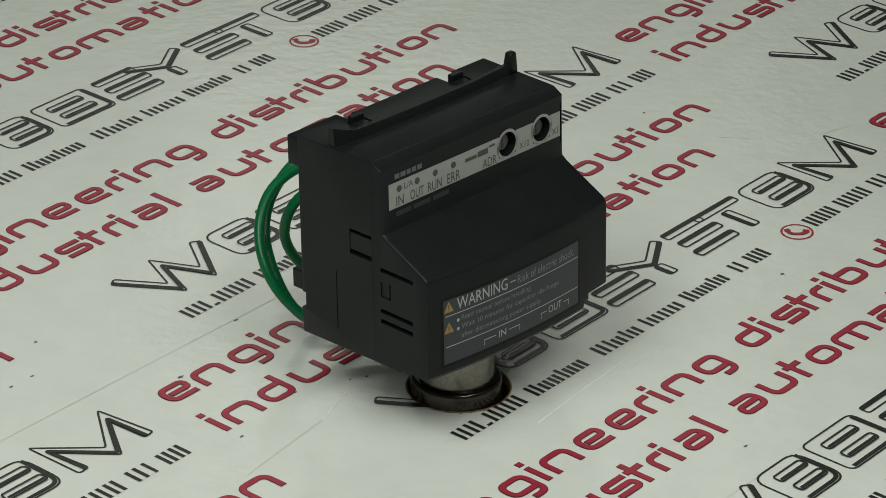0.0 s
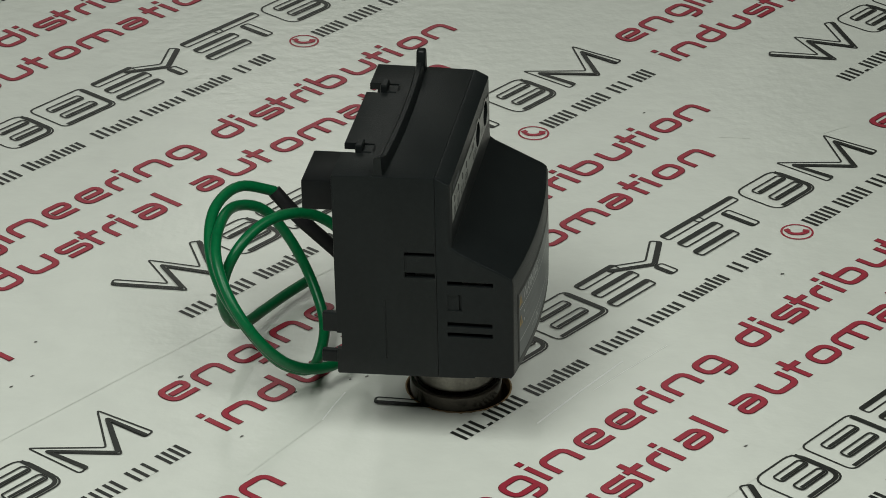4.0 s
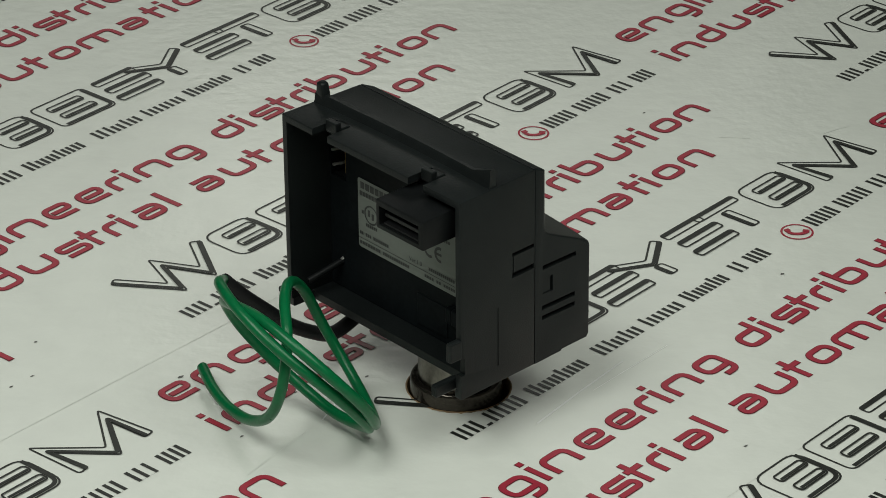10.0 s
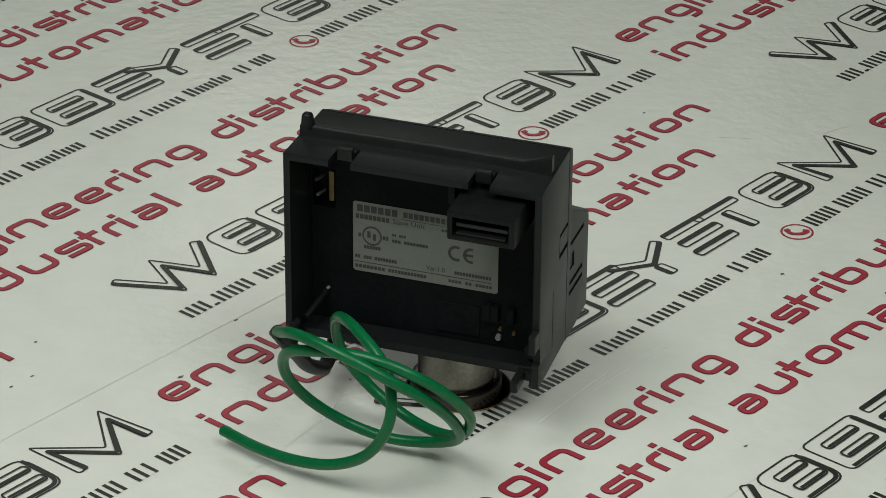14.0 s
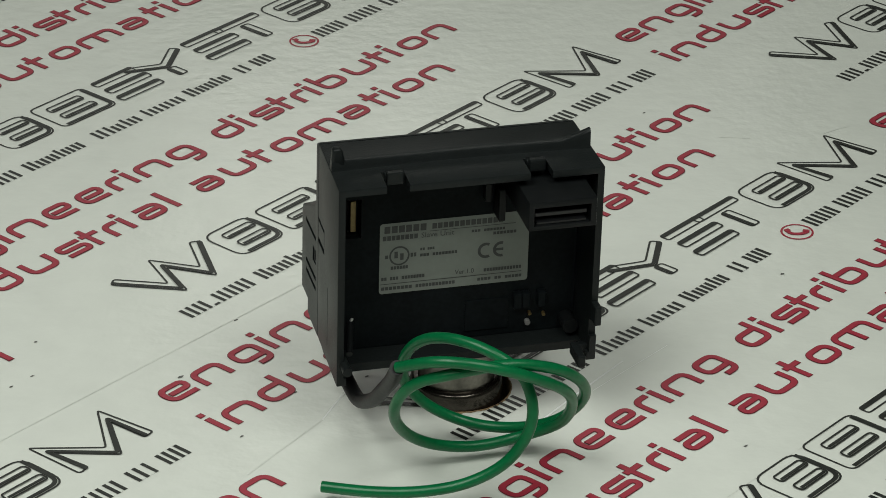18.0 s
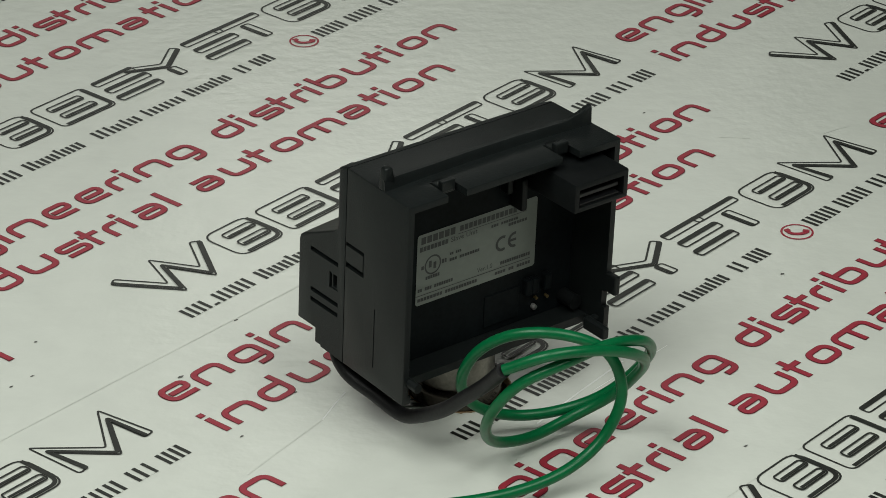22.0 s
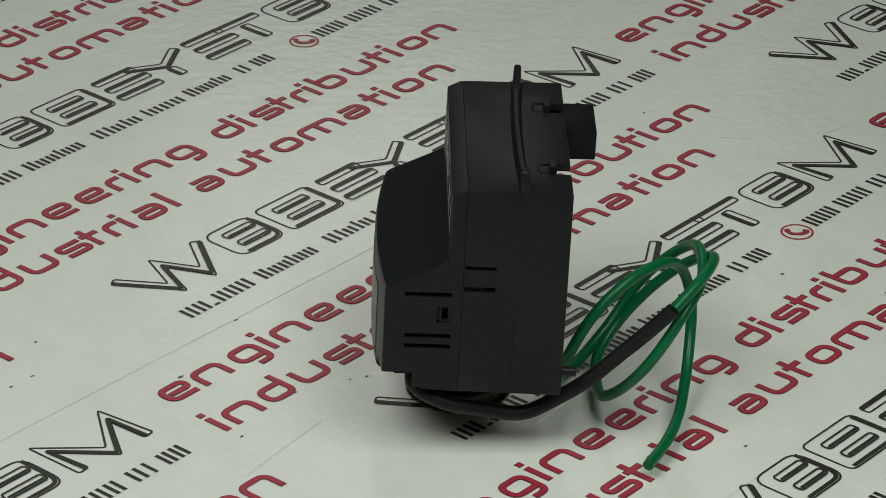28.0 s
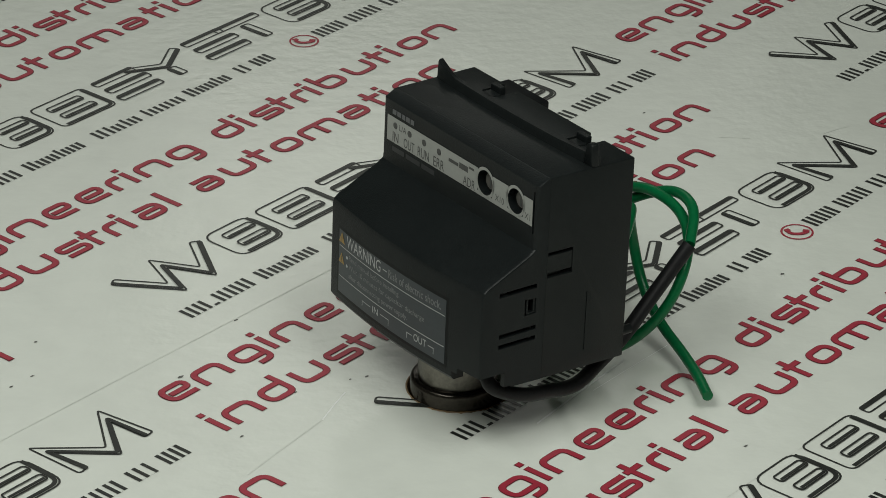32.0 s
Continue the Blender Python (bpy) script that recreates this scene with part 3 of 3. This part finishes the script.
def ridge():
    """The rail across the top, bowed forward, with a low lug at one end and a tall one at the other."""
    st = []
    for k in range(19):
        x = X0 + 0.6 + (X1 - X0 - 0.9) * k / 18
        d = -1.1 * (1 - ((x - XC) / XH) ** 2)
        h = 2.2 + (2.7 if k < 1 else 1.2 if k < 2 else 0.5 * max(0, k - 14) / 4)
        st.append((x, [(y + d + 0.4, Z_TOP + z) for y, z in ((11.9, -0.4), (12.3, 0.5), (12.5, h - 0.5), (12.9, h), (13.9, h), (14.3, h - 0.5), (14.5, 0.5), (15.0, -0.4))]))
    bm = loft(st)
    lug = box(X1 - 4.2, X1 - 0.1, 12.2, 14.6, Z_TOP - 0.4, Z_TOP + 5.6, 0.7, 3)
    for v in lug.verts:
        k = max(0.0, (v.co.z / MM - Z_TOP - 1.5) / 4.1)
        v.co.x += 1.3 * k * MM * (1 if v.co.x < (X1 - 2.1) * MM else -0.4)
    join(bm, lug)
    return bm


unit_part("top_ridge", ridge(), M_PLASTIC, "raised black locating rail with a lug at each end", smooth=35)
cover = unit_part("front_cover", front_cover(), M_COVER, "black plastic front cover, stepped and bowed forward")

PANEL_Y = -3.86


def flat_front(y):
    return lambda x, z: Vector((x, y, z)) * MM


def round_rect(x0, x1, z0, z1, r=0.8):
    pts = []
    for cx, cz, a0 in ((x1 - r, z1 - r, 0), (x0 + r, z1 - r, 90), (x0 + r, z0 + r, 180), (x1 - r, z0 + r, 270)):
        for k in range(5):
            a = radians(a0 + 22.5 * k)
            pts.append((cx + r * math.cos(a), cz + r * math.sin(a)))
    return pts


def frame_strip():
    """The grey strip with its round openings."""
    shapes = []
    z0, z1 = 59.5, 66.3
    xs = [-27.5, 12.5, 18.9, 25.4, 31.8, 35.7]
    shapes += [bar(xs[0], xs[1], z0, z1), bar(xs[2], xs[3], z0, z1), bar(xs[4], xs[5], z0, z1)]
    shapes += [ring(15.7, 63.5, 3.2, 4.0, 40), ring(28.6, 63.5, 3.2, 4.0, 40)]
    for c in (15.7, 28.6):
        for x0, x1 in ((c - 3.2, c - 1.2), (c + 1.2, c + 3.2)):
            shapes.append(bar(x0, x1, z0, 60.5))
        shapes.append(bar(c - 1.2, c + 1.2, z0, 59.7))
    return shapes


strip = unit_part("indicator_strip", sheet(frame_strip(), flat_front(PANEL_Y)), M_STRIP, "light grey printed strip")
for x in (-23.8, -17.4, -10.9, -4.3):
    unit_part("indicator", rod((x, PANEL_Y - 0.12, 64.3), (x, -2.9, 64.3), 0.85, 18), M_STRIPINK, "small dark round indicator window")
ink = []
for t, x0, x1 in (("IN", -24.9, -22.3), ("OUT", -19.9, -15.1), ("RUN", -13.6, -8.6), ("ERR", -6.6, -1.9)):
    ink.append(lettering(t, x0, x1, 59.9, 62.5))
ink.append(lettering("L/A", -22.0, -18.9, 63.6, 65.2))
ink.append(lettering("ADR", 6.4, 11.6, 59.8, 62.2))
ink.append(lettering("X10", 20.2, 23.9, 60.6, 62.3))
ink.append(lettering("X1", 32.6, 34.9, 60.6, 62.3))
ink += [bar(0.0, 4.2, 63.5, 64.4), bar(4.6, 8.4, 63.4, 64.9), bar(8.8, 11.0, 64.7, 65.3)]
unit_part("strip_lettering", sheet(ink, flat_front(PANEL_Y - 0.05)), M_STRIPINK, "small dark lettering")
unit_part("brand_bar", sheet([bar(-25.3, -23.6, 67.1, 68.4), bar(-23.2, -21.4, 67.1, 68.4), bar(-21.0, -19.6, 67.1, 68.4), bar(-19.2, -17.6, 67.1, 68.4), bar(-17.2, -15.6, 67.1, 68.4)], flat_front(PANEL_Y)), M_BRANDINK, "grey bar of lettering")
unit_part("type_bar", sheet([bar(-25.0, -19.6, 57.2, 58.5), bar(-18.8, -12.6, 57.2, 58.5), bar(-11.8, -6.0, 57.2, 58.5)], flat_front(PANEL_Y)), M_FAINT, "faint grey bars of lettering")
for x in (15.7, 28.6):
    dial = unit_part("rotary_switch", rod((x, -1.7, 63.5), (x, -0.7, 63.5), 3.1, 28), M_INNER, "small recessed rotary switch", smooth=40)
    unit_part("dial", rod((x, -2.1, 63.5), (x, -1.6, 63.5), 2.1, 24), M_DIAL, "dull grey dial", parent=dial, smooth=40)
    unit_part("slot", box(x - 0.35, x + 0.35, -2.2, -2.0, 61.8, 65.2), M_STRIPINK, parent=dial)


# ---- the warning label, bent to the bowed front ----
def on_front(lift):
    return lambda x, z: Vector((x, y_front(x) - lift, z)) * MM


LX0, LX1, LZ0, LZ1 = -24.9, 24.3, 22.3, 39.5
# no recess is cut; its shade is this flat dark border
unit_part("recess_shade", sheet([bar(LX0 - 0.8, LX1 + 0.8, LZ0 - 0.8, LZ1 + 0.8, 24)], on_front(0.06)), M_INNER, "flat dark border painted for shade round the label", smooth=60)
label_plate = unit_part("warning_label", sheet([bar(LX0, LX1, LZ0, LZ1, 24)], on_front(0.12)), M_LABEL, "slate grey warning label with pale lettering", smooth=60)


def rule(x0, x1, z, w=0.22):
    return bar(x0, x1, z - w / 2, z + w / 2, 24)


pale = [lettering("WARNING", -20.6, -3.4, 36.1, 39.2), rule(LX0 + 0.5, LX1 - 0.3, 35.2), rule(LX0 + 0.5, LX1 - 0.3, 26.9), bar(-2.4, -0.4, 37.4, 37.65)]
pale += [lettering("IN", -6.6, -4.0, 23.9, 25.7), lettering("OUT", 12.0, 17.2, 23.9, 25.9)]
for x0, x1 in ((-11.8, -7.6), (-3.0, 1.0), (9.0, 11.2), (18.0, 20.2)):
    pale.append(bar(x0, x1, 24.8, 25.0))
for x in (-11.8, 0.85, 9.0, 20.05):
    pale.append(bar(x, x + 0.15, 23.4, 25.0))
pale += [disc(-20.3, 33.2, 0.45), disc(-20.3, 30.9, 0.45)]
unit_part("label_lettering", sheet(pale, on_front(0.2)), M_PALE, "pale printed warning words", smooth=60)
dim = [lettering("Risk of electric shock.", 0.3, 22.4, 36.3, 38.5), lettering("Read manual before installing.", -19.2, 5.4, 32.5, 34.3),
       lettering("Wait 10 minutes for capacitor discharge", -19.2, 16.0, 30.1, 31.9), lettering("after disconnecting power supply.", -19.2, 9.0, 27.7, 29.5)]
unit_part("label_lettering", sheet(dim, on_front(0.2)), M_DIM, "dim grey printed warning sentences", smooth=60)
for z in (36.2, 30.6):
    tri = [([(-24.9, z), (-21.7, z), (-23.3, z + 2.9)], [(0, 1, 2)])]
    sign = unit_part("warning_sign", sheet(tri, on_front(0.2)), M_YELLOW, "yellow warning triangle")
    unit_part("mark", sheet([bar(-23.45, -23.15, z + 0.75, z + 2.0), bar(-23.45, -23.15, z + 0.3, z + 0.55)], on_front(0.25)), M_STRIPINK, parent=sign)

# dark panels added inside so that little light shows through the slots
for x in (X0 + 3.2, X1 - 4.2):
    unit_part("slot_blind", box(x, x + 1.0, -15.6, -2.0, 21.0, 44.6), M_INNER)
# bright strips added behind the upper slots to make their glints
unit_part("slot_glint", box(X0 + 2.0, X0 + 2.3, -11.5, -6.0, 43.4, 45.0), M_SOLDER, "bright strip added behind a slot for its glint")
unit_part("slot_glint", box(X1 - 2.3, X1 - 2.0, -12.0, -10.2, 43.4, 45.0), M_SOLDER, "bright strip added behind a slot for its glint")
unit_part("slot_blind", box(2.0, 3.2, -17.5, -7.5, 19.6, 44.6), M_INNER)

# ---- inside the open back ----
unit_part("board", carve(box(X0 + 2, X1 - 2.0, 10.4, 12.0, 20.6, 69.9), [box(28.8, X1 - 2.4, 5, 20, 51.5, 62.0)]), M_PCB, "dark inner board")
silver = unit_part("rating_label", sheet([(round_rect(-15.0, 24.0, 35.4, 54.8), [tuple(range(20))])], flat_front(12.2)), M_SILVER, "silver-grey rating label with dark print")


def on_back(y):
    return lambda x, z: Vector((4.65 - x, y, z + 0.5)) * MM


# x runs from -19.3 to 19.3 as read from behind
def dashes(x0, x1, z0, z1, n, gaps=(), fill=0.82):
    """Small print as n plain bars on one line, with word gaps."""
    pitch = (x1 - x0) / n
    return [bar(x0 + pitch * k, x0 + pitch * (k + fill), z0, z1) for k in range(n) if k not in gaps]


inkb = dashes(-18.2, -7.0, 51.6, 53.5, 6) + dashes(-5.8, 13.0, 51.8, 53.3, 13) + dashes(-18.6, -9.3, 49.6, 50.9, 8)
inkb += [lettering("Slave Unit", -8.6, 0.0, 49.6, 51.0)] + dashes(4.5, 13.4, 49.7, 50.4, 11, (3,)) + dashes(10.2, 16.4, 48.5, 49.3, 7)
inkb += [bar(-6.4, 16.0, 51.15, 51.3), bar(-19.2, 18.0, 37.5, 37.68)]
inkb += [ring(-14.2, 45.2, 2.2, 2.65, 32), bar(-15.5, -14.6, 44.6, 46.4), bar(-14.0, -13.1, 44.0, 45.8), bar(-17.9, -17.1, 44.6, 45.6), bar(-11.3, -10.6, 44.6, 45.7), bar(-10.4, -9.8, 44.6, 45.7)]
inkb += dashes(-16.4, -11.8, 41.5, 42.4, 6) + dashes(-8.8, -5.0, 46.1, 46.8, 6, (2,)) + dashes(-8.8, 1.0, 44.4, 45.2, 12, (3,))
inkb += dashes(-18.8, -7.4, 38.6, 39.5, 15, (2, 6)) + [lettering("Ver.1.0", 0.4, 5.4, 38.4, 39.7)] + dashes(8.0, 18.0, 38.4, 39.3, 13)
inkb += dashes(-18.8, -10.6, 35.9, 36.8, 8) + dashes(-9.8, 0.6, 35.9, 36.8, 12) + dashes(6.4, 18.2, 36.0, 36.8, 13, (4, 7))
inkb += [ring(8.4, 44.3, 1.4, 2.15, 20, 60, 300), ring(12.4, 44.3, 1.4, 2.15, 20, 75, 285), bar(10.6, 13.0, 43.95, 44.65)]
unit_part("label_print", sheet(inkb, on_back(12.28)), M_LABELINK, "dark printed lines, marks and small words")


def connector():
    bm = box(-25.6, -8.2, 11.6, 33.3, 60.4, 68.2, 0.5)
    return carve(bm, [box(-24.0, -9.6, 24.0, 40, 61.7, 66.6)])


plug = unit_part("connector", connector(), M_INNER, "black socket connector standing out of the back")
unit_part("tongue", box(-23.4, -10.1, 23.5, 32.0, 63.6, 64.7, 0.2), M_TONGUE, "grey contact tongue", parent=plug)
unit_part("contact_row", box(-23.0, -10.5, 23.8, 32.6, 61.9, 62.4), M_TONGUE, parent=plug)
unit_part("post", box(-7.2, -5.4, 11.9, 17.0, 55.0, 63.6, 0.3), M_INNER)
unit_part("post", box(-4.2, -2.4, 11.9, 15.0, 59.6, 64.6, 0.3), M_INNER)
post = unit_part("slanted_post", rod((33.4, 21.4, 24.9), (31.2, 11.6, 28.2), 0.85, 20), M_INNER, smooth=40)
# small bright rod put on the post for its highlight
unit_part("tip", rod((31.3, 12.1, 28.5), (30.7, 11.8, 29.3), 0.45, 12), M_SOLDER, "bright end added for the highlight on the post", parent=post, smooth=40)
unit_part("boss", rod((-25.6, 11.5, 23.6), (-25.6, 17.0, 23.6), 2.0, 24), M_INNER, smooth=40)
unit_part("terminal_strip", box(29.8, 31.3, 8.0, 10.4, 52.4, 60.8, 0.2), M_BRASS, "narrow dull brass contact strip")
for x, z in ((33.4, 58.4), (33.0, 54.4)):
    unit_part("screw", rod((x, 8.5, z), (x + 0.5, 12.4, z + 0.4), 0.4, 12), M_SOLDER, "small bright steel pin", smooth=40)
unit_part("raised_field", box(-10.3, 1.2, 11.8, 12.35, 22.4, 31.0, 0.15), M_PCB)
for x in (-18.8, -14.6, -12.4):
    unit_part("terminal_lump", box(x - 1.1, x + 1.1, 11.8, 14.0, 28.0, 32.4, 0.4), M_PCB)
for x, z, m in ((-15.4, 23.7, M_SOLDER), (-15.9, 26.2, M_BRASS), (-19.6, 25.6, M_BRASS)):
    unit_part("solder_pin", rod((x, 11.5, z), (x, 13.0, z - 0.3), 0.75 if m is M_SOLDER else 0.45, 10), m, smooth=40)

# ---- the wire: a black sleeve from under the unit, then green loops lying behind it ----
SLEEVE = [(26.4, -9.2, 26.0), (30.6, -12.6, 19.0), (33.4, -4.3, 14.7), (31.6, 5.8, 12.1), (30.4, 16.1, 10.5), (29.6, 24.3, 14.5), (29.5, 32.1, 20.0), (29.1, 39.3, 26.9), (28.8, 46.6, 34.0), (29.2, 53.0, 41.2)]
WIRE = [(29.2, 53.0, 41.2), (21.0, 60.6, 46.3), (8.4, 64.7, 45.5), (-3.8, 63.6, 39.9), (-12.7, 58.7, 32.5), (-16.5, 51.4, 23.5), (-15.8, 43.7, 13.9), (-7.3, 37.7, 7.3), (4.8, 37.1, 5.5), (16.8, 38.0, 8.6), (25.3, 42.9, 16.8), (28.8, 49.0, 27.0), (26.0, 55.4, 37.2), (16.3, 60.9, 42.6), (3.2, 61.9, 44.1), (-8.8, 60.8, 40.8), (-17.4, 55.7, 32.9), (-20.2, 48.4, 23.1), (-15.7, 41.5, 13.5), (-7.4, 34.4, 8.0), (3.1, 28.4, 7.0), (13.9, 25.8, 12.1), (21.2, 27.5, 22.1), (21.3, 32.9, 33.8), (16.5, 41.4, 41.6), (7.8, 50.4, 43.0), (-1.3, 57.2, 38.1), (-3.5, 61.1, 27.1), (2.1, 60.9, 15.9), (12.2, 59.3, 9.4), (24.0, 56.9, 6.9), (35.6, 53.0, 6.0), (46.7, 47.8, 5.7)]
sleeve = unit_part("cable_sleeve", sweep(SLEEVE, 1.95), M_SLEEVE, "black heat-shrink sleeve on the cable", smooth=60, fit=LIFT)
unit_part("green_wire", sweep(WIRE, 1.46), M_GREEN, "coiled green insulated wire", smooth=60, fit=LIFT)

# ---- turning ----
TURN = [(0, 45.8), (0.5, 50.4), (1, 55.1), (1.5, 59.3), (2, 63.9), (2.5, 68.2), (3, 72.8), (3.5, 77.0), (5.5, 94.5), (6, 98.6), (6.5, 102.7), (7, 106.9), (7.5, 110.8), (8, 115.4), (8.5, 119.5), (9, 123.9), (9.5, 128.1), (10, 132.3), (10.5, 136.6), (11, 141.1), (11.5, 145.2), (12, 149.6), (12.5, 153.0), (13, 155.3), (13.5, 157.0), (14, 161.7), (14.5, 166.2), (16.5, 182.9), (17, 187.3), (17.5, 191.2), (18, 194.6), (18.5, 194.8), (19, 195.9), (19.5, 197.8), (20, 201.8), (20.5, 206.2), (21, 210.6), (21.5, 214.5), (22, 218.9), (22.5, 223.1), (23, 227.2), (23.5, 231.4), (24, 235.5), (24.5, 239.8), (25, 244.6), (25.5, 249.0), (27.5, 267.0), (28, 271.3), (28.5, 275.8), (29, 279.9), (29.5, 284.6), (30, 288.7), (30.5, 293.0), (31, 297.5), (31.5, 301.5), (32, 306.1)]


def motions():
    walk(unit, [(t, pose(-0.0003, 0, 0, 0, 0, a) @ TILT) for t, a in TURN])
    walk(spindle, [(t, pose(0, 0, -0.03, 0, 0, a)) for t, a in TURN])


motions()
